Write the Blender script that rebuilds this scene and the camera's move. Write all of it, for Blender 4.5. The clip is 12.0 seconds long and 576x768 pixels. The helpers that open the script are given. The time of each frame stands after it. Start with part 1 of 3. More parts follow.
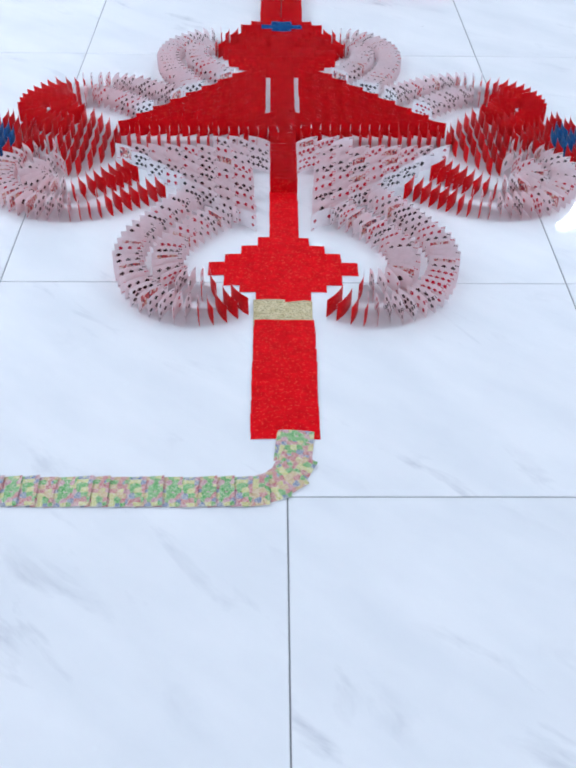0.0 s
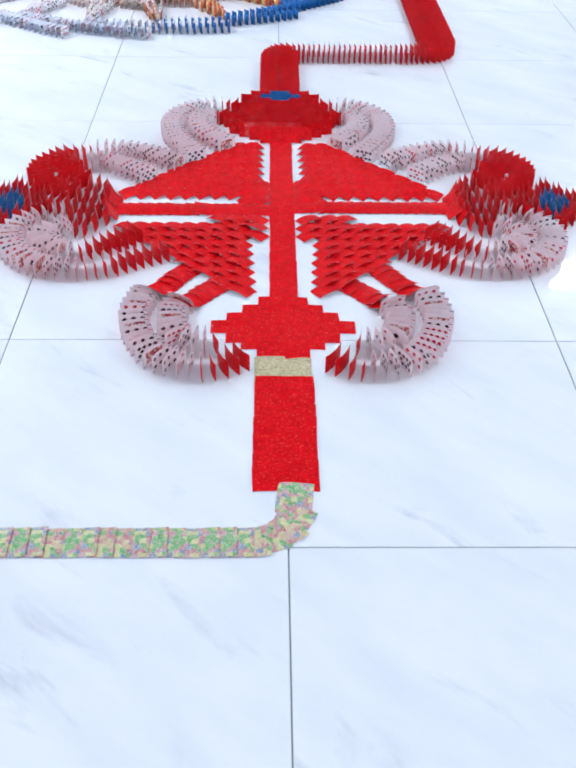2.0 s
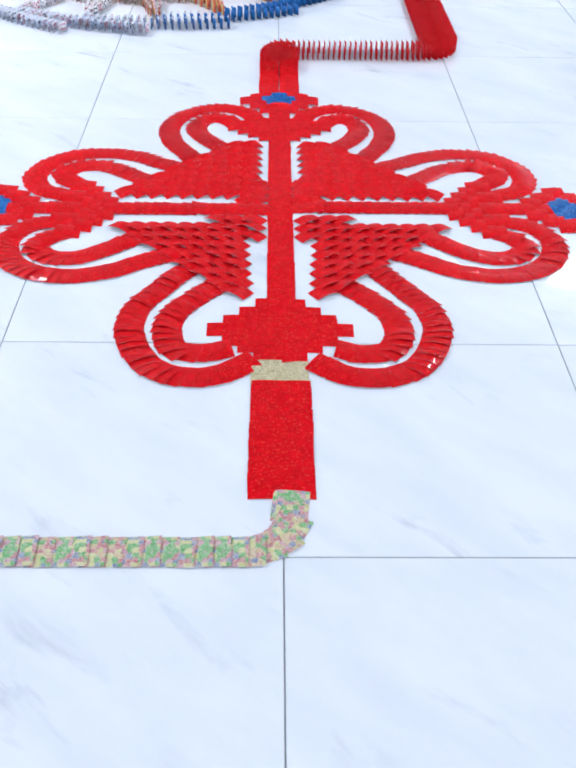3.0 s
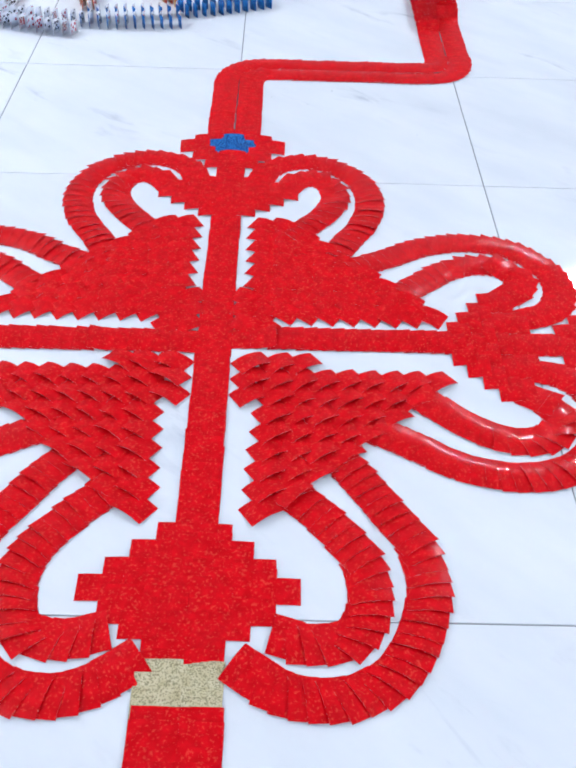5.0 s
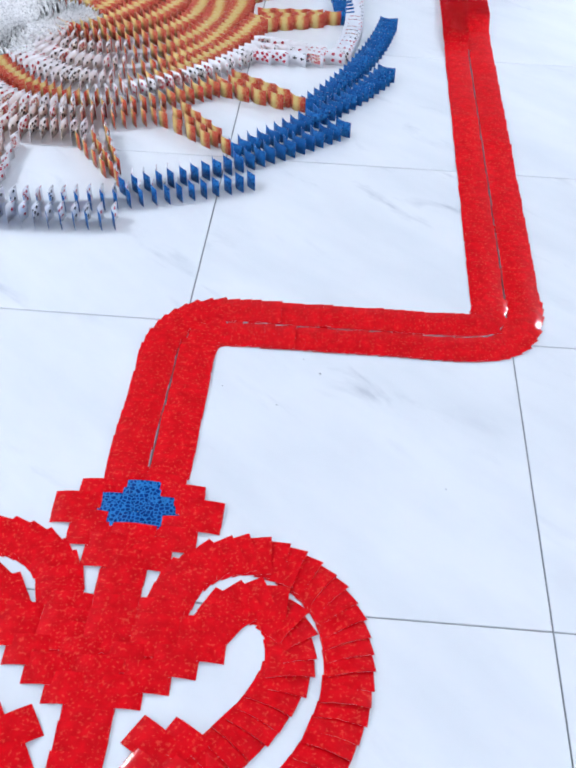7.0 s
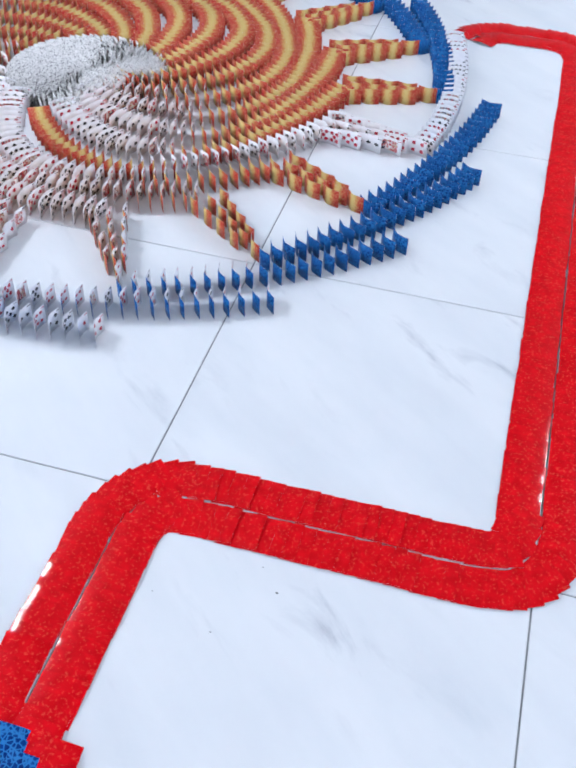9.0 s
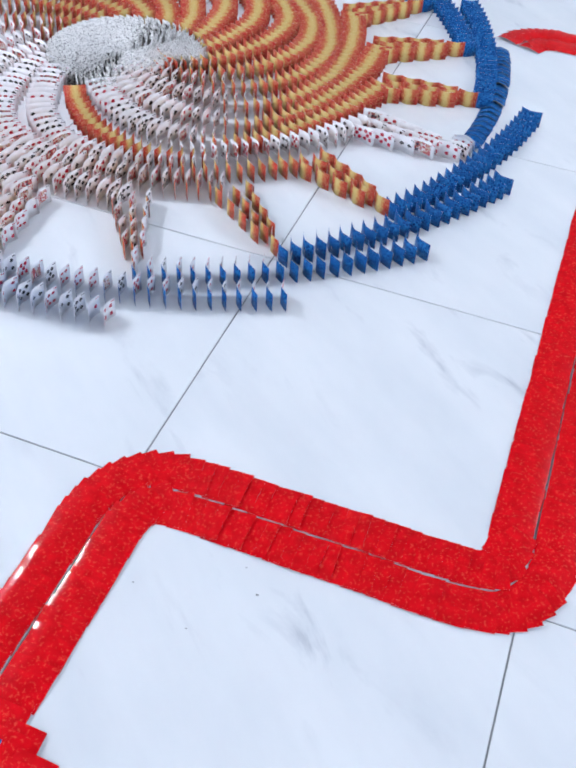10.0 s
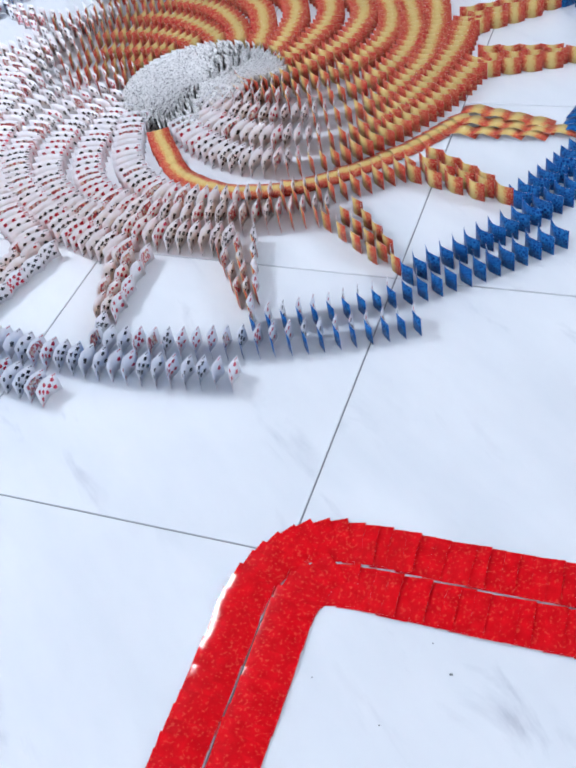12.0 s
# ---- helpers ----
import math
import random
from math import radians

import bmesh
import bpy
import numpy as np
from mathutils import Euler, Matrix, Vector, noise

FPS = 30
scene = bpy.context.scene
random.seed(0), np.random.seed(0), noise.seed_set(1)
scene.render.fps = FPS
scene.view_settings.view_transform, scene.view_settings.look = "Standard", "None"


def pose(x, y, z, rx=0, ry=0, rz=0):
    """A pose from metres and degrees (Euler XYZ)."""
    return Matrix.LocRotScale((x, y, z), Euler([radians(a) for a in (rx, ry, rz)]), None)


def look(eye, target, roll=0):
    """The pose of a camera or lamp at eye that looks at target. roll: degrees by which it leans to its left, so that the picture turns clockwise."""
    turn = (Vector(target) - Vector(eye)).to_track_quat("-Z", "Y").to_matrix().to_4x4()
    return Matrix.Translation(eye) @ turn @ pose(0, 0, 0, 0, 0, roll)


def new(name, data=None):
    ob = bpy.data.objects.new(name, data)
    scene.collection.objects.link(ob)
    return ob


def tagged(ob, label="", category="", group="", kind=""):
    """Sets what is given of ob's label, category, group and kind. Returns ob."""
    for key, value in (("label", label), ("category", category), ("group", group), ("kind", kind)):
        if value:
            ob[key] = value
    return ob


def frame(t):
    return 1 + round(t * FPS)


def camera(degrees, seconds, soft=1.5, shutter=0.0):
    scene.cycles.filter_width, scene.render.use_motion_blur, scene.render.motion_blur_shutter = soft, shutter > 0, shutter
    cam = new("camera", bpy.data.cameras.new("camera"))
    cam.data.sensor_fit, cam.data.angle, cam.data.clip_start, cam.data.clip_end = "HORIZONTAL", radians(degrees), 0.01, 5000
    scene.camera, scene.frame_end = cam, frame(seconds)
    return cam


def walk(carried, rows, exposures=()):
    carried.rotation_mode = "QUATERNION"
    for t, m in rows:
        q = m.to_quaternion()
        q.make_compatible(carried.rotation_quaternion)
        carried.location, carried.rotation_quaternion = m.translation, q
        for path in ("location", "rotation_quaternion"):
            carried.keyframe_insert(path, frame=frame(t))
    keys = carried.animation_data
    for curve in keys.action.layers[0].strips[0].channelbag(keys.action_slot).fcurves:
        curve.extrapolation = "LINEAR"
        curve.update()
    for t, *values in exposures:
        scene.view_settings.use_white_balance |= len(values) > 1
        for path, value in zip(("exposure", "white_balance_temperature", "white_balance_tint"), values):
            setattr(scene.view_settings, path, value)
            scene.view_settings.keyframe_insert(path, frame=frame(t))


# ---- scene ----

# ---- camera ----
cam = camera(34.4, 12.0, soft=2.6)
PATH = [
    (0, (-0.033, -1.352, 1.537), (0.0, 0.14, 0.205), 1.0),
    (0.5, (-0.036, -1.375, 1.562), (-0.004, 0.146, 0.264), 0.8),
    (1, (-0.039, -1.391, 1.573), (-0.005, 0.152, 0.302), 0.9),
    (1.5, (-0.044, -1.402, 1.579), (-0.005, 0.159, 0.329), 1.1),
    (2, (-0.045, -1.415, 1.581), (-0.004, 0.156, 0.344), 1.1),
    (2.5, (-0.037, -1.418, 1.584), (0.001, 0.156, 0.351), 1.1),
    (4.3, (0.036, -0.744, 1.509), (0.078, 0.757, 0.188), 1.8),
    (4.5, (0.071, -0.589, 1.5), (0.112, 0.906, 0.172), 2.1),
    (5, (0.144, -0.186, 1.503), (0.181, 1.288, 0.152), 2.4),
    (5.5, (0.201, 0.26, 1.481), (0.211, 1.73, 0.125), 1.8),
    (6, (0.256, 0.671, 1.507), (0.231, 2.128, 0.137), 1.2),
    (6.5, (0.272, 1.088, 1.482), (0.222, 2.545, 0.112), 1.4),
    (7, (0.352, 1.446, 1.475), (0.275, 2.896, 0.1), 2.1),
    (7.5, (0.401, 1.709, 1.478), (0.273, 3.152, 0.099), 2.2),
    (9.5, (0.615, 2.135, 1.473), (0.229, 3.515, 0.078), 4.0),
    (10, (0.633, 2.15, 1.481), (0.222, 3.51, 0.074), 5.2),
    (10.5, (0.62, 2.178, 1.467), (0.155, 3.514, 0.053), 4.0),
    (11, (0.566, 2.221, 1.471), (0.044, 3.527, 0.049), 1.3),
    (11.5, (0.512, 2.254, 1.452), (-0.062, 3.53, 0.023), -3.8),
    (12, (0.532, 2.35, 1.447), (-0.131, 3.593, 0.028), -12.5),
]
EXPOSURES = [(0, -0.03), (0.5, 0.03), (1.5, 0.09), (2.5, 0.12), (5.0, 0.04), (6.5, 0.0), (8.0, -0.04), (12, -0.1)]
walk(cam, [(t, look(eye, target, roll)) for t, eye, target, roll in PATH], EXPOSURES)

# ---- world and light ----
ROOM = (-3.2, 2.9, -3.2, 8.0, 2.8)   # x0, x1, y0, y1, ceiling
world = bpy.data.worlds.new("sky")
scene.world = world
world.use_nodes = True
wn = world.node_tree.nodes
sky = wn.new("ShaderNodeTexSky")
sky.sky_type, sky.sun_disc = "NISHITA", False
sky.sun_elevation, sky.sun_rotation = radians(40), radians(120)
wn["Background"].inputs["Strength"].default_value = 0.15
world.node_tree.links.new(sky.outputs[0], wn["Background"].inputs["Color"])


def area_lamp(name, eye, target, w, h, power, colour):
    lamp = bpy.data.lights.new(name, "AREA")
    lamp.shape, lamp.size, lamp.size_y, lamp.energy, lamp.color = "RECTANGLE", w, h, power, colour
    ob = new(name, lamp)
    ob.matrix_world = look(eye, target)
    return ob


SOUTH_W, WIN_Z0, WIN_Z1 = 2.6, 1.9, 2.7
DAY = (0.79, 0.875, 1.0)
PANEL = 0.36                  # the side of a square ceiling light
PANELS = [(-2.35, 1.25, 35), (2.35, 1.25, 39), (2.6, 5.7, 64), (-2.9, 4.2, 92)]   # x, y, watts
for px, py, power in PANELS:
    area_lamp("ceiling_light_glow", (px, py, ROOM[4] - 0.035), (px, py, 0), PANEL - 0.04, PANEL - 0.04, power, DAY)
# Unseen fill, added behind the camera to brighten the card faces that look south.
area_lamp("south_fill_light", (0.0, ROOM[2] - 0.05, (WIN_Z0 + WIN_Z1) / 2), (0, 0, 1.2), SOUTH_W, WIN_Z1 - WIN_Z0, 68, DAY)


# ---- materials ----
def material(name, rough=0.5, metal=0.0, coat=0.0):
    m = bpy.data.materials.new(name)
    m.use_nodes = True
    b = m.node_tree.nodes["Principled BSDF"]
    b.inputs["Roughness"].default_value, b.inputs["Metallic"].default_value = rough, metal
    b.inputs["Coat Weight"].default_value = coat
    return m, m.node_tree.nodes, m.node_tree.links, b


def ramp(nodes, stops, mode="LINEAR"):
    r = nodes.new("ShaderNodeValToRGB")
    r.color_ramp.interpolation = mode
    while len(r.color_ramp.elements) < len(stops):
        r.color_ramp.elements.new(0.5)
    for e, (p, c) in zip(r.color_ramp.elements, stops):
        e.position, e.color = p, (*c, 1)
    return r


def mixer(nodes, links, fac, a, b, mode="MIX"):
    m = nodes.new("ShaderNodeMix")
    m.data_type, m.blend_type = "RGBA", mode
    for sock, val in ((m.inputs[0], fac), (m.inputs[6], a), (m.inputs[7], b)):
        if isinstance(val, bpy.types.NodeSocket):
            links.new(val, sock)
        elif isinstance(val, tuple):
            sock.default_value = (*val, 1)
        else:
            sock.default_value = val
    return m.outputs[2]


def maths(nodes, links, op, a, b=0.0):
    m = nodes.new("ShaderNodeMath")
    m.operation = op
    for sock, val in zip(m.inputs, (a, b)):
        if isinstance(val, bpy.types.NodeSocket):
            links.new(val, sock)
        else:
            sock.default_value = val
    return m.outputs[0]


def texture(nodes, links, kind, vector, scale, **more):
    t = nodes.new(kind)
    links.new(vector, t.inputs["Vector"])
    t.inputs["Scale"].default_value = scale
    for k, v in more.items():
        t.inputs[k.replace("_", " ").title()].default_value = v
    return t


def shifted_uv(nodes, links, sx, sy):
    """The card's own uv in metres, shifted by chance from card to card."""
    tc, geo = nodes.new("ShaderNodeTexCoord"), nodes.new("ShaderNodeObjectInfo")
    mp = nodes.new("ShaderNodeMapping")
    mp.inputs["Scale"].default_value = (sx, sy, 1)
    links.new(tc.outputs["UV"], mp.inputs["Vector"])
    add = nodes.new("ShaderNodeVectorMath")
    add.operation = "ADD"
    links.new(mp.outputs[0], add.inputs[0])
    comb = nodes.new("ShaderNodeCombineXYZ")
    isl = nodes.new("ShaderNodeNewGeometry")
    total = maths(nodes, links, "ADD", geo.outputs["Random"], isl.outputs["Random Per Island"])
    links.new(maths(nodes, links, "MULTIPLY", total, 7.0), comb.inputs[2])
    links.new(comb.outputs[0], add.inputs[1])
    return tc.outputs["UV"], add.outputs[0], total


def card_back(name, base, light, speck, scale=190, amount=0.5, cut=0.52):
    m, n, l, b = material(name, 0.45, 0, 0.16)
    b.inputs["Specular IOR Level"].default_value = 0.03
    b.inputs["Coat Roughness"].default_value = 0.09
    uv, v, rnd = shifted_uv(n, l, 0.087, 0.058)
    noise_t = texture(n, l, "ShaderNodeTexNoise", v, scale, detail=2.0, roughness=0.55)
    big = texture(n, l, "ShaderNodeTexNoise", v, 45, detail=2.0)
    spots = ramp(n, [(cut, (0, 0, 0)), (cut + 0.09, (1, 1, 1))])
    l.new(noise_t.outputs["Fac"], spots.inputs[0])
    tone = ramp(n, [(0.3, base), (0.7, light)])
    l.new(big.outputs["Fac"], tone.inputs[0])
    fac = maths(n, l, "MULTIPLY", spots.outputs[0], amount)
    l.new(mixer(n, l, fac, tone.outputs[0], speck), b.inputs["Base Color"])
    return m


def blue_back(name):
    m, n, l, b = material(name, 0.4, 0, 0.06)
    b.inputs["Specular IOR Level"].default_value = 0.08
    uv, v, rnd = shifted_uv(n, l, 0.087, 0.058)
    cell = texture(n, l, "ShaderNodeTexVoronoi", v, 115, randomness=0.85)
    cell.feature = "DISTANCE_TO_EDGE"
    dot = ramp(n, [(0.05, (1, 1, 1)), (0.17, (0, 0, 0))])
    l.new(cell.outputs["Distance"], dot.inputs[0])
    big = texture(n, l, "ShaderNodeTexNoise", v, 60, detail=2.0)
    tone = ramp(n, [(0.3, (0.001, 0.020, 0.13)), (0.7, (0.002, 0.045, 0.22))])
    l.new(big.outputs["Fac"], tone.inputs[0])
    fac = maths(n, l, "MULTIPLY", dot.outputs[0], 0.7)
    l.new(mixer(n, l, fac, tone.outputs[0], (0.03, 0.24, 0.60)), b.inputs["Base Color"])
    return m


def gold_back(name):
    m, n, l, b = material(name, 0.4, 0, 0.06)
    b.inputs["Specular IOR Level"].default_value = 0.08
    uv, v, rnd = shifted_uv(n, l, 0.087, 0.058)
    sep = n.new("ShaderNodeSeparateXYZ")
    l.new(uv, sep.inputs[0])
    off = maths(n, l, "ABSOLUTE", maths(n, l, "SUBTRACT", sep.outputs[0], 0.5))
    wob = texture(n, l, "ShaderNodeTexNoise", v, 150, detail=4.0, roughness=0.65)
    edge = maths(n, l, "ADD", off, maths(n, l, "MULTIPLY", maths(n, l, "SUBTRACT", wob.outputs["Fac"], 0.5), 0.45))
    body_c = ramp(n, [(0.0, (0.66, 0.50, 0.19)), (0.14, (0.62, 0.40, 0.13)), (0.22, (0.56, 0.11, 0.04)), (0.33, (0.50, 0.025, 0.025))])
    l.new(edge, body_c.inputs[0])
    fine = texture(n, l, "ShaderNodeTexNoise", v, 260, detail=3.0)
    dots = ramp(n, [(0.48, (0, 0, 0)), (0.60, (1, 1, 1))])
    l.new(fine.outputs["Fac"], dots.inputs[0])
    l.new(mixer(n, l, maths(n, l, "MULTIPLY", dots.outputs[0], 0.42), body_c.outputs[0], (0.76, 0.52, 0.24)), b.inputs["Base Color"])
    return m


def colourful_back(name):
    m, n, l, b = material(name, 0.45, 0, 0.06)
    b.inputs["Specular IOR Level"].default_value = 0.1
    uv, v, rnd = shifted_uv(n, l, 0.087, 0.058)
    print_uv = n.new("ShaderNodeMapping")
    print_uv.inputs["Scale"].default_value = (6.5, 4.4, 1)
    step = n.new("ShaderNodeCombineXYZ")
    l.new(maths(n, l, "MULTIPLY", maths(n, l, "FLOOR", maths(n, l, "MULTIPLY", rnd, 3.0)), 3.0), step.inputs[2])
    l.new(uv, print_uv.inputs["Vector"])
    l.new(step.outputs[0], print_uv.inputs["Location"])
    cell = texture(n, l, "ShaderNodeTexVoronoi", print_uv.outputs[0], 1.0, randomness=0.55)
    hue = ramp(n, [(0.0, (0.05, 0.36, 0.07)), (0.24, (0.56, 0.54, 0.20)), (0.42, (0.50, 0.12, 0.16)), (0.58, (0.14, 0.20, 0.38)),
                   (0.70, (0.54, 0.36, 0.18)), (0.84, (0.52, 0.22, 0.30))], "CONSTANT")
    sep = n.new("ShaderNodeSeparateColor")
    l.new(cell.outputs["Color"], sep.inputs[0])
    l.new(sep.outputs[0], hue.inputs[0])
    fine = texture(n, l, "ShaderNodeTexNoise", v, 230, detail=3.0, roughness=0.7, distortion=2.5)
    spots = ramp(n, [(0.47, (0, 0, 0)), (0.56, (1, 1, 1))])
    l.new(fine.outputs["Fac"], spots.inputs[0])
    dark = ramp(n, [(0.36, (1, 1, 1)), (0.44, (0, 0, 0))])
    l.new(fine.outputs["Fac"], dark.inputs[0])
    pale = mixer(n, l, maths(n, l, "MULTIPLY", spots.outputs[0], 0.75), hue.outputs[0], (0.72, 0.68, 0.56))
    l.new(mixer(n, l, maths(n, l, "MULTIPLY", dark.outputs[0], 0.6), pale, (0.05, 0.06, 0.05)), b.inputs["Base Color"])
    return m


def plain_paper(name, colour, rough=0.4, coat=0.2):
    m, n, l, b = material(name, rough, 0, coat)
    uv, v, rnd = shifted_uv(n, l, 0.087, 0.058)
    nz = texture(n, l, "ShaderNodeTexNoise", v, 60, detail=4.0)
    dark = tuple(c * 0.93 for c in colour)
    tone = ramp(n, [(0.35, dark), (0.65, colour)])
    l.new(nz.outputs["Fac"], tone.inputs[0])
    l.new(tone.outputs[0], b.inputs["Base Color"])
    return m


def court_print(name):
    m, n, l, b = material(name, 0.4, 0, 0.2)
    uv, v, rnd = shifted_uv(n, l, 0.087, 0.058)
    cell = texture(n, l, "ShaderNodeTexVoronoi", v, 130)
    sep = n.new("ShaderNodeSeparateColor")
    l.new(cell.outputs["Color"], sep.inputs[0])
    hue = ramp(n, [(0.0, (0.56, 0.08, 0.10)), (0.24, (0.64, 0.46, 0.34)), (0.36, (0.10, 0.08, 0.12)), (0.46, (0.80, 0.76, 0.76)), (0.80, (0.58, 0.18, 0.18))], "CONSTANT")
    l.new(sep.outputs[0], hue.inputs[0])
    l.new(hue.outputs[0], b.inputs["Base Color"])
    return m


RED = card_back("red_card_back", (0.56, 0.001, 0.005), (0.73, 0.002, 0.008), (0.95, 0.21, 0.11), 165, 0.2, 0.57)
BLUE = blue_back("blue_card_back")
GOLD = gold_back("gold_card_back")
CREAM = card_back("cream_card_back", (0.55, 0.46, 0.27), (0.66, 0.58, 0.38), (0.20, 0.17, 0.09), 300, 0.75, 0.50)
GREY = card_back("grey_card_back", (0.72, 0.70, 0.69), (0.86, 0.84, 0.83), (0.05, 0.04, 0.05), 180, 0.92, 0.55)
MULTI = colourful_back("colourful_card_back")
WHITE = plain_paper("card_face", (0.90, 0.89, 0.93))
PIP_RED = plain_paper("red_pip", (0.58, 0.02, 0.06))
PIP_BLACK = plain_paper("black_pip", (0.02, 0.02, 0.025))
COURT = court_print("court_print")


def marble():
    m, n, l, b = material("polished_marble_tile", 0.04, 0, 0.0)
    tc, info = n.new("ShaderNodeTexCoord"), n.new("ShaderNodeObjectInfo")
    comb = n.new("ShaderNodeCombineXYZ")
    l.new(maths(n, l, "MULTIPLY", info.outputs["Random"], 37.0), comb.inputs[0])
    l.new(maths(n, l, "MULTIPLY", info.outputs["Random"], 91.0), comb.inputs[1])
    add = n.new("ShaderNodeVectorMath")
    l.new(tc.outputs["Object"], add.inputs[0])
    l.new(comb.outputs[0], add.inputs[1])
    spin = n.new("ShaderNodeMapping")
    spin.inputs["Rotation"].default_value = (0, 0, radians(40))
    l.new(add.outputs[0], spin.inputs["Vector"])
    turn = n.new("ShaderNodeMapping")
    turn.inputs["Scale"].default_value = (1.1, 3.0, 1)
    l.new(spin.outputs[0], turn.inputs["Vector"])
    wisp = texture(n, l, "ShaderNodeTexNoise", turn.outputs[0], 3.4, detail=5.0, roughness=0.58, distortion=0.55)
    vein = ramp(n, [(0.57, (0, 0, 0)), (0.66, (0.45, 0.45, 0.45)), (0.72, (1, 1, 1))])
    l.new(wisp.outputs["Fac"], vein.inputs[0])
    where = texture(n, l, "ShaderNodeTexNoise", turn.outputs[0], 0.9, detail=2.0)
    mask = ramp(n, [(0.46, (0, 0, 0)), (0.62, (1, 1, 1))])
    l.new(where.outputs["Fac"], mask.inputs[0])
    fac = maths(n, l, "MULTIPLY", maths(n, l, "MULTIPLY", vein.outputs[0], mask.outputs[0]), 0.52)
    cloud = texture(n, l, "ShaderNodeTexNoise", turn.outputs[0], 2.2, detail=4.0)
    tone = ramp(n, [(0.3, (0.72, 0.74, 0.77)), (0.65, (0.80, 0.81, 0.83))])
    l.new(cloud.outputs["Fac"], tone.inputs[0])
    l.new(mixer(n, l, fac, tone.outputs[0], (0.34, 0.36, 0.42)), b.inputs["Base Color"])
    return m


def rough_paint(name, colour, scale=14, rough=0.7):
    m, n, l, b = material(name, rough)
    tc = n.new("ShaderNodeTexCoord")
    nz = texture(n, l, "ShaderNodeTexNoise", tc.outputs["Object"], scale, detail=5.0)
    tone = ramp(n, [(0.3, tuple(c * 0.92 for c in colour)), (0.7, colour)])
    l.new(nz.outputs["Fac"], tone.inputs[0])
    l.new(tone.outputs[0], b.inputs["Base Color"])
    bump = n.new("ShaderNodeBump")
    bump.inputs["Strength"].default_value = 0.08
    l.new(nz.outputs["Fac"], bump.inputs["Height"])
    l.new(bump.outputs[0], b.inputs["Normal"])
    return m


MARBLE = marble()
GROUT = rough_paint("grey_grout", (0.26, 0.27, 0.28), 60, 0.9)
PAINT = rough_paint("white_wall_paint", (0.74, 0.76, 0.78))
FRAME_PAINT = rough_paint("white_window_paint", (0.78, 0.78, 0.78), 30, 0.4)


# ---- building helpers ----
def box(bm, x0, x1, y0, y1, z0, z1, bevel=0.0):
    made = bmesh.ops.create_cube(bm, size=1, matrix=Matrix.Translation(((x0 + x1) / 2, (y0 + y1) / 2, (z0 + z1) / 2))
                                 @ Matrix.Diagonal((x1 - x0, y1 - y0, z1 - z0, 1)))
    if bevel:
        edges = {e for v in made["verts"] for e in v.link_edges}
        bmesh.ops.bevel(bm, geom=list(edges), offset=bevel, segments=1, affect="EDGES")


def mesh_of(name, bm, *mats):
    me = bpy.data.meshes.new(name)
    bm.to_mesh(me)
    bm.free()
    for m in mats:
        me.materials.append(m)
    return me


def part(name, bm, mat, parent, label=""):
    ob = new(name, mesh_of(name, bm, mat))
    ob.parent = parent
    return tagged(ob, label)


# ---- the room ----
TILE, JOINT = 0.8, 0.0034


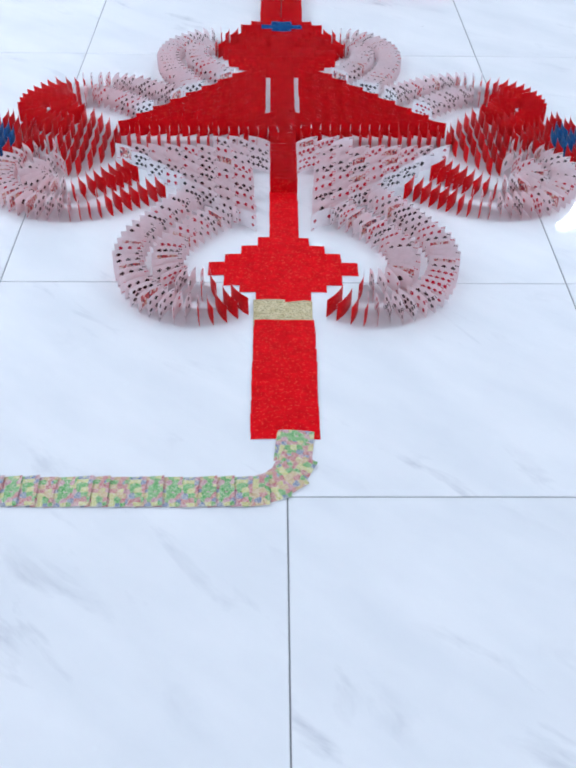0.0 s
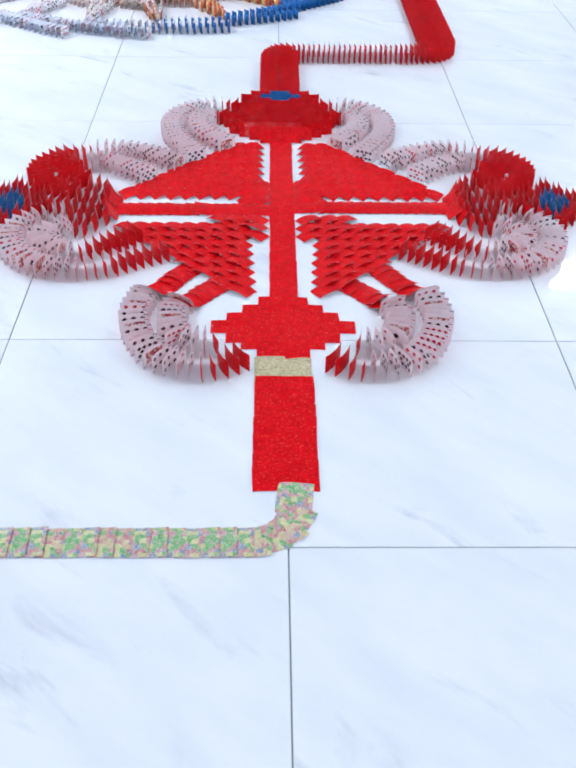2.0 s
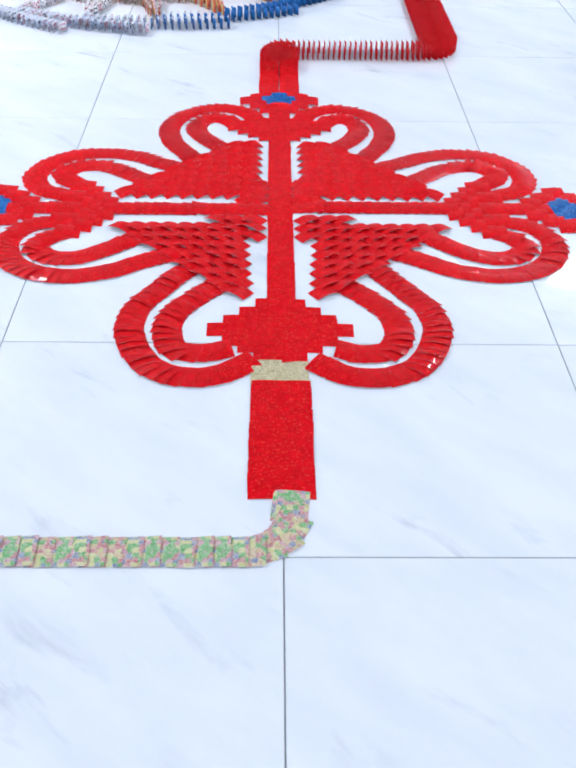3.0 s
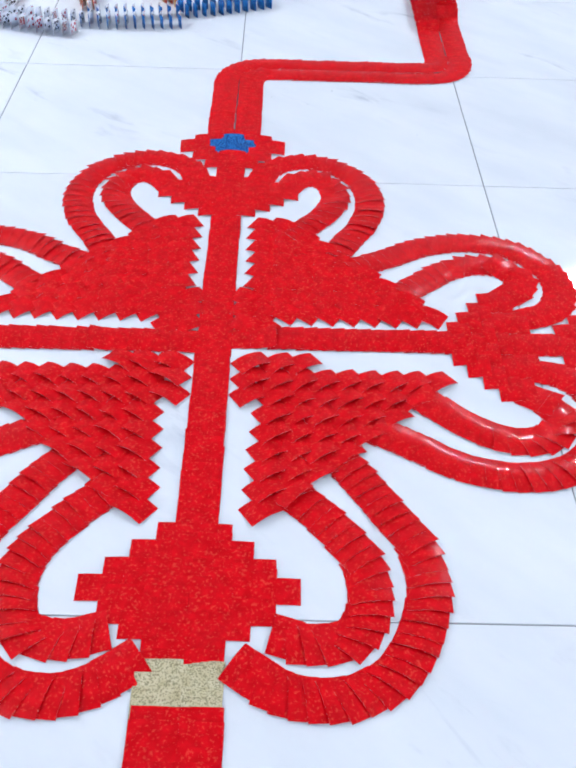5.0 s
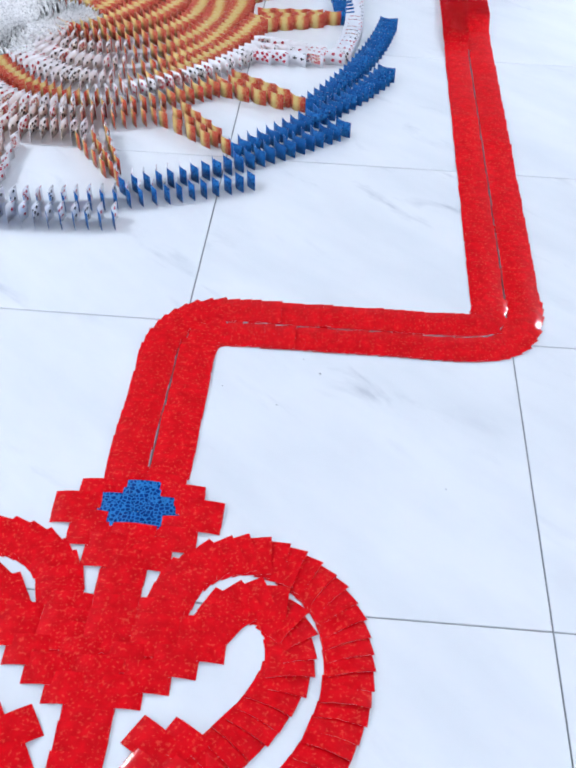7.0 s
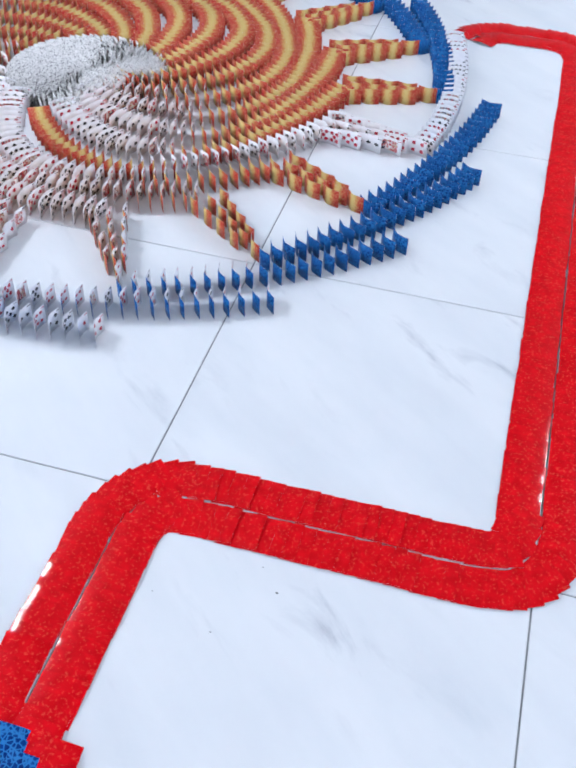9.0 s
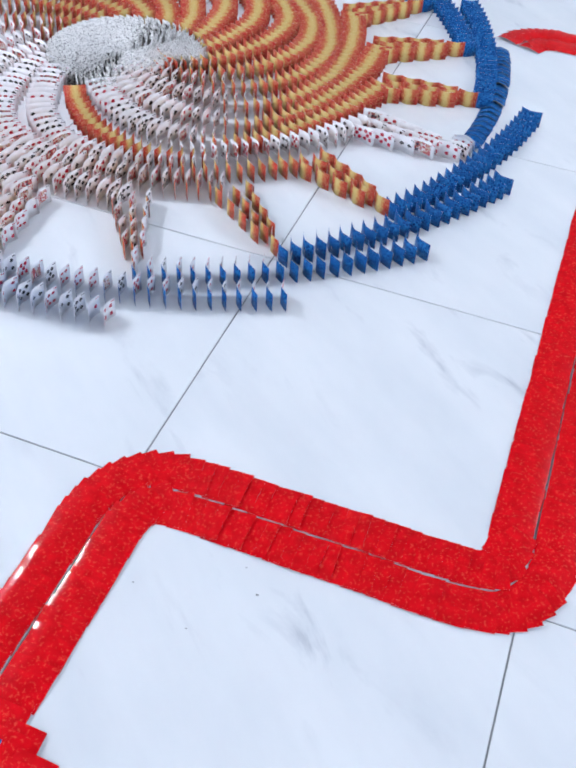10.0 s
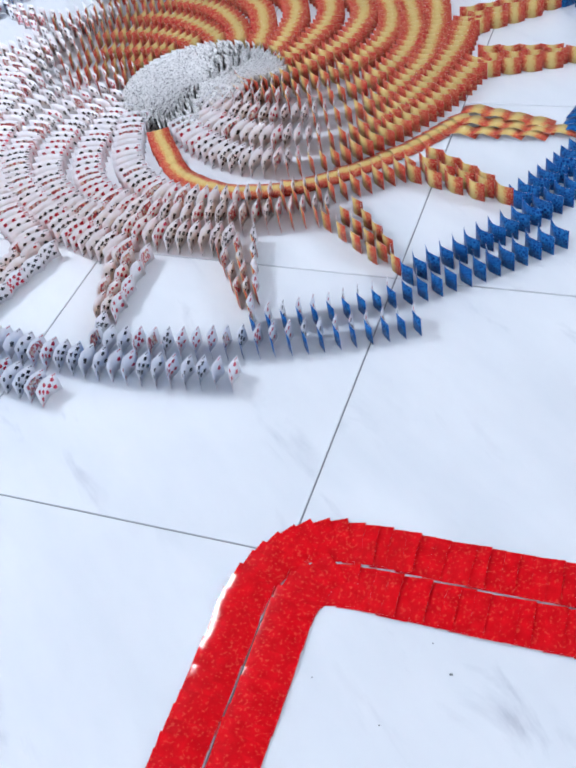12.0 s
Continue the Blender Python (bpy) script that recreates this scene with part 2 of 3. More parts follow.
def build_room():
    x0, x1, y0, y1, top = ROOM
    bm = bmesh.new()
    box(bm, x0, x1, y0, y1, -0.06, -0.003)
    tagged(new("floor", mesh_of("floor", bm, GROUT)), "white marble floor of large polished tiles with thin grey joints", "floor", kind="structure")
    bm = bmesh.new()
    box(bm, x0 - 0.2, x1 + 0.2, y0 - 0.2, y1 + 0.2, top, top + 0.15)
    tagged(new("ceiling", mesh_of("ceiling", bm, PAINT)), "plain white painted ceiling", "ceiling", kind="structure")
    bm = bmesh.new()
    box(bm, x0 - 0.2, x1 + 0.2, y1, y1 + 0.2, -0.06, top)
    tagged(new("wall_north", mesh_of("wall_north", bm, PAINT)), "plain white painted wall", "wall", kind="structure")
    bm = bmesh.new()
    # The opening is made up, cut to let the south fill lamp in.
    w = SOUTH_W / 2
    for dims in ((x0 - 0.2, -w, -0.06, top), (w, x1 + 0.2, -0.06, top), (-w, w, -0.06, WIN_Z0), (-w, w, WIN_Z1, top)):
        box(bm, dims[0], dims[1], y0 - 0.2, y0, dims[2], dims[3])
    tagged(new("wall_south", mesh_of("wall_south", bm, PAINT)), "white painted wall with one wide high opening added for the fill lamp", "wall", kind="structure")
    for name, a, b2 in (("wall_west", x0 - 0.2, x0), ("wall_east", x1, x1 + 0.2)):
        bm = bmesh.new()
        box(bm, a, b2, y0, y1, -0.06, top)
        tagged(new(name, mesh_of(name, bm, PAINT)), "plain pale painted wall", "wall", kind="structure")
    # This window is made up too: it only frames the fill lamp.
    win = tagged(new("fill_window"), "wide high white framed window, added unseen around the fill lamp", "window", kind="structure")
    win.location = (0, y0 - 0.1, WIN_Z0)
    h = WIN_Z1 - WIN_Z0
    for nm, dims in (("sill", (-w, w, -0.1, 0.12, 0, 0.04)), ("frame_head", (-w, w, -0.04, 0.04, h - 0.05, h)),
                     ("frame_side", (-w, -w + 0.05, -0.04, 0.04, 0.04, h - 0.05)), ("frame_side", (w - 0.05, w, -0.04, 0.04, 0.04, h - 0.05)),
                     ("mullion", (-0.025, 0.025, -0.03, 0.03, 0.04, h - 0.05))):
        bm = bmesh.new()
        box(bm, *dims)
        part(nm, bm, FRAME_PAINT, win)
    for px, py, power in PANELS:
        light = tagged(new("ceiling_light"), "square white ceiling light panel, switched on", "ceiling light", "ceiling lights")
        light.location = (px, py, top)
        p = PANEL / 2
        bm = bmesh.new()
        for dims in ((-p, p, -p, -p + 0.02), (-p, p, p - 0.02, p), (-p, -p + 0.02, -p + 0.02, p - 0.02), (p - 0.02, p, -p + 0.02, p - 0.02)):
            box(bm, *dims, -0.03, 0.0)
        part("frame", bm, FRAME_PAINT, light)
        bm = bmesh.new()
        box(bm, -p + 0.021, p - 0.021, -p + 0.021, p - 0.021, -0.02, -0.004)
        part("diffuser", bm, FRAME_PAINT, light, "white plastic diffuser")


build_room()


# ---- playing cards ----
CARD_W, CARD_H, SAG, THICK = 0.087, 0.058, 0.0060, 0.0002
LANE = 0.0845


def card_point(x, z, off=0.0):
    return (x, -SAG * (1 - (2 * x / CARD_W) ** 2) + off, z)


def folded(mesh, w, d, h=0.054, bend=1.3):
    """Shapes a flat-laid deck mesh into the tighter folded card of the sun wheel: narrower, with a crease down the middle."""
    for v in mesh.vertices:
        x, z = v.co.x / CARD_W, v.co.z / CARD_H
        off = v.co.y + SAG * (1 - (2 * x) ** 2)
        v.co = (x * w, -d * (1 - abs(2 * x) ** bend) + off, z * h)
    return mesh


PIP_PLACES = {1: [(0, 0)], 2: [(-1, 0), (1, 0)], 3: [(-1, 0), (0, 0), (1, 0)], 4: [(-1, -1), (-1, 1), (1, -1), (1, 1)],
              5: [(-1, -1), (-1, 1), (1, -1), (1, 1), (0, 0)], 6: [(-1, -1), (-1, 1), (0, -1), (0, 1), (1, -1), (1, 1)],
              7: [(-1, -1), (-1, 1), (0, -1), (0, 1), (1, -1), (1, 1), (-0.5, 0)],
              8: [(-1, -1), (-1, 1), (0, -1), (0, 1), (1, -1), (1, 1), (-0.5, 0), (0.5, 0)],
              9: [(x, z) for x in (-1, -0.34, 0.34, 1) for z in (-1, 1)] + [(0, 0)],
              10: [(x, z) for x in (-1, -0.34, 0.34, 1) for z in (-1, 1)] + [(-0.67, 0), (0.67, 0)]}
HEART = [(-1, 0), (-0.3, 0.85), (0.6, 0.8), (0.85, 0.4), (0.55, 0), (0.85, -0.4), (0.6, -0.8), (-0.3, -0.85)]
DIAMOND = [(-1.1, 0), (0, 0.75), (1.1, 0), (0, -0.75)]
SPADE = [(1, 0), (0.2, 0.8), (-0.5, 0.8), (-0.6, 0.25), (-1, 0.35), (-1, -0.35), (-0.6, -0.25), (-0.5, -0.8), (0.2, -0.8)]
CLUB = [(1, 0.3), (0.7, 0.5), (0.2, 0.4), (0, 0.9), (-0.6, 0.8), (-0.5, 0.2), (-1, 0.35), (-1, -0.35), (-0.5, -0.2), (-0.6, -0.8), (0, -0.9), (0.2, -0.4), (0.7, -0.5), (1, -0.3)]


def card_mesh(name, back, rank, suit, soft=False):
    """A slightly bowed card that stands on its long edge; its face looks along +y."""
    bm = bmesh.new()
    uv = bm.loops.layers.uv.new("UVMap")
    cols = 6
    xs = [CARD_W * (i / cols - 0.5) for i in range(cols + 1)]
    rows = {}
    for key, off in (("f", THICK / 2), ("b", -THICK / 2)):
        rows[key] = [[bm.verts.new(card_point(x, z, off)) for x in xs] for z in (0.0, CARD_H)]

    def quad(vs, mat, smooth=False):
        f = bm.faces.new(vs)
        f.material_index, f.smooth = mat, smooth
        for lp in f.loops:
            lp[uv].uv = (lp.vert.co.x / CARD_W + 0.5, lp.vert.co.z / CARD_H)
    F, B = rows["f"], rows["b"]

    def rim(*vs):
        """An edge face: on vertices of its own for crisp flat cards, on shared ones for the wheel's folded cards, whose
        tilted normals brighten their top edges.
        """
        quad(vs if soft else [bm.verts.new(v.co) for v in vs], 0)
    for i in range(cols):
        quad((F[0][i + 1], F[0][i], F[1][i], F[1][i + 1]), 0, True)
        quad((B[0][i], B[0][i + 1], B[1][i + 1], B[1][i]), 1, True)
        rim(F[1][i + 1], F[1][i], B[1][i], B[1][i + 1])
        rim(F[0][i], F[0][i + 1], B[0][i + 1], B[0][i])
    for i, flip in ((0, False), (cols, True)):
        vs = (F[0][i], B[0][i], B[1][i], F[1][i])
        rim(*(vs[::-1] if flip else vs))

    def shape(outline, cx, cz, s, mat, flip=1):
        pts = [bm.verts.new(card_point(cx - flip * px * s, cz + pz * s, THICK / 2 + 0.0003)) for px, pz in outline]
        area = sum(a[0] * b3[1] - b3[0] * a[1] for a, b3 in zip(outline, outline[1:] + outline[:1]))
        quad(pts if area * flip > 0 else pts[::-1], mat)
    outline = (HEART, DIAMOND, SPADE, CLUB)[suit]
    mid = CARD_H / 2
    if rank <= 10:
        for px, pz in PIP_PLACES[rank]:
            shape(outline, px * 0.0265, mid + pz * 0.0125, 0.0070 if rank > 1 else 0.010, 2, 1 if px <= 0 else -1)
    else:
        for k in range(6):
            a, c = -0.03 + k * 0.01, -0.03 + (k + 1) * 0.01
            quad([bm.verts.new(card_point(x, z, THICK / 2 + 0.0003)) for x, z in ((c, 0.011), (a, 0.011), (a, 0.047), (c, 0.047))], 3)
    bar = [(-1, 0.5), (1, 0.5), (1, -0.5), (-1, -0.5)]
    for sx, sz in ((-1, 1), (1, -1)):
        shape(outline, sx * 0.032, mid + sz * 0.0235, 0.0024, 2, sx)
        shape(bar, sx * 0.0385, mid + sz * 0.0235, 0.0028, 2, sx)
    return mesh_of(name, bm, WHITE, back, PIP_RED if suit < 2 else PIP_BLACK, COURT)


DESIGNS = [(1, 2), (2, 0), (3, 3), (4, 1), (5, 2), (6, 0), (7, 3), (8, 2), (9, 1), (10, 2), (10, 0), (9, 3), (8, 0), (6, 2), (12, 0), (12, 2), (13, 1)]
BACKS = {"red": RED, "blue": BLUE, "gold": GOLD, "cream": CREAM, "grey": GREY, "multi": MULTI}
DECKS = {k: [card_mesh(k + "_card", m, r, s) for r, s in DESIGNS] for k, m in BACKS.items()}
WHEEL_DECKS = {k: [folded(card_mesh(k + "_folded_card", BACKS[k], r, s, True), 0.069, 0.012) for r, s in DESIGNS] for k in ("blue", "gold")}
ARM_DECKS = {"gold": [folded(card_mesh("gold_bowed_card", GOLD, r, s, True), 0.091, 0.0105) for r, s in DESIGNS]}
WING_DECKS = {"red": [folded(card_mesh("red_bowed_card", RED, r, s), 0.088, 0.0085, 0.059, 1.9) for r, s in DESIGNS]}
FLAT_DECKS = {k: [folded(card_mesh(k + "_flat_card", BACKS[k], r, s), CARD_W, 0.002, CARD_H, 2.0) for r, s in DESIGNS] for k in ("red", "cream", "multi")}
SMALL_DECK = [folded(card_mesh("grey_bowed_card", GREY, r, s, True), 0.058, 0.008) for r, s in DESIGNS[4:10]]
MOVES = []            # (card, x, y, heading, seconds, fallen angle)
dice = random.Random(7)


def row(name, x, y, label, group):
    """A run of cards that go down together: an Empty on the floor that carries its cards."""
    ob = new(name)
    ob.location = (x, y, 0)
    return tagged(ob, label, "playing cards", group)


def card(x, y, heading, back, of, state="standing", fall=None, lean=84.0, decks=DECKS):
    """One card of a row at (x, y) whose face looks along heading (degrees). state: standing or fallen. fall: the second at which it tips over."""
    ob = new("card", dice.choice(decks[back]))
    ob.parent = of
    rz = heading - 90 + dice.uniform(-1.8, 1.8)
    x, y = x - of.location.x + dice.uniform(-0.0012, 0.0012), y - of.location.y + dice.uniform(-0.0012, 0.0012)
    lean += dice.uniform(-2.2, 2.2) - (dice.uniform(4, 10) if dice.random() < 0.015 else 0)
    ob.matrix_basis = pose(x, y, 0.0005, -lean if state == "fallen" else 0, 0, rz)
    if fall is not None:
        MOVES.append((ob, x, y, rz, fall + dice.uniform(-0.02, 0.02), lean))
    return ob


def spline(points, step):
    """Places along a smooth line through the points, step apart: x, y, heading, way gone."""
    pts = [Vector(p) for p in points]
    ext = [2 * pts[0] - pts[1]] + pts + [2 * pts[-1] - pts[-2]]
    fine = []
    for i in range(1, len(ext) - 2):
        a, b2, c, d = ext[i - 1:i + 3]
        for k in range(24):
            t = k / 24
            fine.append(0.5 * (2 * b2 + (c - a) * t + (2 * a - 5 * b2 + 4 * c - d) * t * t + (3 * b2 - a - 3 * c + d) * t ** 3))
    fine.append(pts[-1])
    out, gone, want = [], 0.0, 0.0
    for a, b2 in zip(fine, fine[1:]):
        seg = (b2 - a).length
        while seg > 0 and want <= gone + seg:
            p = a.lerp(b2, (want - gone) / seg)
            out.append((p.x, p.y, math.degrees(math.atan2((b2 - a).y, (b2 - a).x)), want))
            want += step
        gone += seg
    return out


def row_across(x, y, heading, n, back, of, pitch=LANE, **kw):
    """n cards side by side across the heading."""
    a = radians(heading)
    for i in range(n):
        o = (i - (n - 1) / 2) * pitch
        card(x - math.sin(a) * o, y + math.cos(a) * o, heading, back, of, **kw)


# ---- the knot ----
MID = Vector((0.0, 1.6))
START = 1.0            # the second at which the middle goes


def build_foot():
    """The colourful lead, the tail, its cream band and the lower diamond, which lie fallen from the start."""
    lead = [(-1.5, 0.012), (-1.0, 0.012), (-0.5, 0.012), (-0.15, 0.012), (-0.06, 0.02), (-0.0, 0.06), (0.014, 0.12), (0.02, 0.17)]
    of = row("card_lead", -0.5, 0.012, "fallen row of multicoloured patterned playing cards on the floor", "knot of cards")
    for x, y, h, s in spline(lead, 0.039):
        card(x, y, h, "multi", of, state="fallen", lean=85, decks=FLAT_DECKS)
    of = row("card_tail", 0, 0.4, "two fallen rows of red playing cards forming a tail", "knot of cards")
    y = 0.175
    while y < 0.566:
        row_across(-0.003, y, 90, 2, "red", of, pitch=0.075, state="fallen", lean=84, decks=FLAT_DECKS)
        y += 0.024
    of = row("card_band", 0, 0.66, "fallen cream speckled playing cards forming a band", "knot of cards")
    for k in range(4):
        row_across(-0.006, 0.572 + k * 0.026, 90, 2, "cream", of, pitch=0.073, state="fallen", lean=84, decks=FLAT_DECKS)
    of = row("card_diamond", 0, 0.86, "fallen red playing cards forming a large stepped diamond", "knot of cards")
    for y, n in ((0.672, 2), (0.698, 2), (0.724, 2), (0.752, 3), (0.782, 4), (0.808, 4), (0.832, 5), (0.854, 4), (0.874, 4), (0.896, 3), (0.918, 3), (0.94, 2), (0.962, 2)):
        row_across(-0.004, y, 90, n, "red", of, pitch={2: 0.066, 3: 0.079, 4: 0.083, 5: 0.0858}[n], state="fallen", lean=84, decks=FLAT_DECKS)
    of = row("card_column", 0, 1.6, "straight row of red playing cards forming the upright stem", "knot of cards")
    y = 1.0
    while y < 2.17:
        if y < 1.27:
            card(0, y, 90, "red", of, state="fallen", decks=FLAT_DECKS)
        else:
            card(0, y, 90, "red", of, fall=0.02 + (y - 1.27) / 0.30 if y < 1.6 else START + (y - 1.6) / 0.72, decks=FLAT_DECKS)
        y += 0.026


def arm(turn, start):
    """One outer arm of the knot: stem, stepped diamond, four loops, small diamond with the blue middle. turn: degrees from straight up."""
    rot = Matrix.Rotation(radians(turn), 2)

    def place(v, u):
        return MID + Vector((0.012 if turn < 0 else 0, 0.02 if turn < 0 else 0)) + rot @ Vector((v, u))

    def put(v, u, heading, back, of, when):
        p = place(v, u)
        card(p.x, p.y, heading + turn, back, of, fall=when)
    if turn:
        of = row("card_column", *place(0, 0.3), "straight row of red playing cards forming a side stem", "knot of cards")
        u = 0.02
        while u < 0.57:
            put(0, u, 90, "red", of, START + u / 1.2)
            u += 0.034
    of = row("card_diamond", *place(0, 0.66), "red playing cards in side by side rows forming a stepped diamond", "knot of cards")
    for u, n in ((0.58, 2), (0.612, 3), (0.645, 4), (0.678, 5), (0.708, 5), (0.738, 3)):
        for i in range(n):
            put((i - (n - 1) / 2) * LANE, u, 90, "red", of, start + (u - 0.58) / 0.9)
    u = 0.765
    while u < 0.83:
        put(0, u, 90, "red", of, start + (u - 0.58) / 0.9)
        u += 0.03
    of = row("card_diamond", *place(0, 0.94), "small stepped diamond of red playing cards with a blue middle", "knot of cards")
    for u, n, nb in ((0.842, 1, 0), (0.858, 2, 0), (0.876, 2, 0), (0.904, 3, 0), (0.93, 3, 1), (0.955, 4, 2), (0.975, 4, 2), (0.995, 3, 1), (1.012, 3, 1), (1.034, 2, 0), (1.056, 2, 0)):
        for i in range(n):
            blue = nb and abs(i - (n - 1) / 2) < nb / 2
            put((i - (n - 1) / 2) * LANE, u, 90, "blue" if blue else "red", of, start + 0.15 + (u - 0.76) / 0.9)
    outer = [(0.092, 0.765), (0.112, 0.83), (0.155, 0.882), (0.228, 0.909), (0.32, 0.886), (0.398, 0.81), (0.430, 0.69), (0.408, 0.565), (0.352, 0.46), (0.312, 0.385)]
    inner = [(0.172, 0.735), (0.205, 0.782), (0.262, 0.806), (0.313, 0.762), (0.324, 0.685), (0.294, 0.61), (0.24, 0.535), (0.205, 0.495)]
    for side in (1, -1):
        for path, wait, size in ((outer, 0.22, "large"), (inner, 0.26, "small")):
            of = row("card_loop", *place(side * 0.3, 0.7), size + " curved row of red playing cards forming a loop", "loops of the knot")
            for v, u, h, s in spline([(side * a * (1.045 if turn or side < 0 else 1), b2) for a, b2 in path], 0.0295):
                put(v, u, h, "red", of, start + wait + s / 1.25)


WING_LOW, WING_HIGH = (8, 7, 6, 5, 4, 3, 2, 1), (8, 8, 7, 6, 5, 4, 3, 2, 1)   # cards in each column of a wing, from the stem outwards


def build_blocks():
    tilt = radians(33)
    for sx in (1, -1):
        for sy in (1, -1):
            of = row("card_wing", sx * 0.25, 1.6 + sy * 0.25, "staggered rows of red playing cards filling a wing of the knot", "wings of the knot")
            d = Vector((math.sin(tilt), math.cos(tilt)))
            h = math.degrees(math.atan2(sy * d.y, sx * d.x))
            first, near, lean_in, counts = (0.112, 0.143, 0.0035, WING_LOW) if sy < 0 else (0.098, 0.099, 0.0, WING_HIGH)
            places = [(0.081 if sy < 0 else 0.06, first - 0.058 + 0.0555 * k) for k in range(3)]
            places += [(near + 0.0545 * i - lean_in * k, first + 0.0575 * k) for i, n in enumerate(counts) for k in range(-1 if i < 2 and sy < 0 or i < 1 else 0, n)]
            for x, y in places:
                p = Vector((x, y))
                card(sx * x, 1.6 + sy * y, h, "red", of, fall=START + 0.08 + max(p.length - 0.08, 0) / 0.82, lean=83, decks=WING_DECKS)
    outer = [(0.275, 1.235), (0.33, 1.165), (0.39, 1.07), (0.441, 0.985), (0.459, 0.90), (0.452, 0.83), (0.427, 0.76), (0.387, 0.697), (0.333, 0.657),
             (0.282, 0.641), (0.23, 0.639), (0.185, 0.65), (0.15, 0.668), (0.12, 0.688)]
    inner = [(0.172, 1.125), (0.238, 1.064), (0.29, 1.003), (0.328, 0.945), (0.343, 0.88), (0.337, 0.815), (0.315, 0.772), (0.277, 0.755), (0.23, 0.75), (0.185, 0.758)]
    for side in (1, -1):
        for path, t0, size in ((outer, 1.66, "large"), (inner, 1.69, "small")):
            of = row("card_loop", side * 0.3, 0.9, size + " curved row of red playing cards forming a loop", "loops of the knot")
            for x, y, h, s in spline([(side * a * (0.97 if side < 0 else 1), b2) for a, b2 in path], 0.0295):
                card(x, y, h, "red", of, fall=t0 + s / 0.95)


# ---- the trail from the knot to the sun wheel ----
def build_trail():
    mid_line = [(0.0, 2.69), (0.0, 2.85), (0.0, 3.0), (0.003, 3.10), (0.04, 3.18), (0.12, 3.205), (0.3, 3.207), (0.5, 3.208), (0.68, 3.21), (0.76, 3.235), (0.797, 3.31),
                (0.80, 3.42), (0.80, 3.8), (0.80, 4.3), (0.80, 4.9), (0.80, 5.4), (0.785, 5.60), (0.70, 5.69), (0.56, 5.70), (0.46, 5.695), (0.395, 5.66), (0.365, 5.60)]
    clock = [(0, 2.62), (0.15, 2.8), (1.3, 4.35), (2.1, 5.5), (2.7, 6.5), (3.06, 7.0), (3.31, 7.5), (3.8, 8.2), (4.6, 9.05)]
    ss, tt = zip(*clock)
    middle = spline(mid_line, 0.02)
    for o in (-LANE / 2 - 0.0036, LANE / 2 + 0.0036):
        of = row("card_trail", 0.5, 3.2, "long lane of red playing cards turning corners across the floor", "trail of cards")
        lane = spline([(x - math.sin(radians(h)) * o, y + math.cos(radians(h)) * o) for x, y, h, s in middle], 0.0255)
        for x, y, h, s in lane:
            card(x, y, h, "red", of, fall=float(np.interp(s * middle[-1][3] / lane[-1][3], ss, tt)), lean=85)


# ---- the sun wheel ----
HUB = Vector((-0.86, 4.83))
STEP, COUNT = 18.0, 20
TRIGGER = -7.0            # the angle of the ray by which the fall comes in
ARM_R = [(0, 0.89), (-14, 0.805), (-32, 0.725), (-44, 0.675), (-55, 0.61), (-67, 0.50), (-80, 0.36), (-92, 0.26), (-106, 0.185), (-120, 0.15)]
ROW_R = [(36, 1.375), (31, 1.342), (24, 1.302), (16, 1.264), (8, 1.235), (0, 1.212)]


def polar(angle, r):
    a = radians(angle)
    return (HUB.x + r * math.cos(a), HUB.y + r * math.sin(a))


def build_wheel():
    for k in range(COUNT):
        base = TRIGGER + STEP * k
        trig = k == 0
        # the curved lane from the middle out to the ray
        of = row("card_spiral_arm", *polar(base - 32, 0.725), "curved row of gold and orange playing cards spiralling from the middle", "arms of the sun wheel")
        line = [polar(base + a, r) for a, r in ARM_R]
        for x, y, h, s in spline(line if trig else line[::-1], 0.032):
            r, ang = math.hypot(x - HUB.x, y - HUB.y), math.degrees(math.atan2(y - HUB.y, x - HUB.x)) % 360
            if r < 0.262 and not (8 > ang or ang > 292) or trig and r < 0.33:
                continue
            card(x, y, h, "gold", of, fall=10.42 + s / 0.68 if trig else None, decks=WHEEL_DECKS if trig else ARM_DECKS)
        # the ray
        of = row("card_ray", *polar(base, 1.05), "pointed ray of gold and orange playing cards in short rows", "rays of the sun wheel")
        for j, n in enumerate((4, 5, 4)):
            for i in range(n):
                r = 0.91 + i * 0.061 + (0.012 if j % 2 else 0)
                ang = base + math.degrees((j - 1) * (0.058 if trig else 0.046) * (1 - 0.17 * i) / r)
                x, y = polar(ang, r)
                card(x, y, ang + (-90 if trig else 80), "gold", of, fall=10.05 + (4 - j) * 0.06 + (3 - i) * 0.03 if trig else None, decks=ARM_DECKS if trig else WHEEL_DECKS)
        # the outer row that swings out from the tip of the ray
        of = row("card_outer_row", *polar(base + 20, 1.28), "curved outer row of blue-backed playing cards", "outer rows of the sun wheel")
        line = [polar(base + a * (1.05 if trig else 0.93), r * 0.985 if trig else r) for a, r in ROW_R]
        for x, y, h, s in spline(line if trig else line[::-1], 0.033 if trig else 0.036):
            card(x, y, h, "blue", of, fall=9.02 + s / 0.85 if trig else None, decks=WHEEL_DECKS)


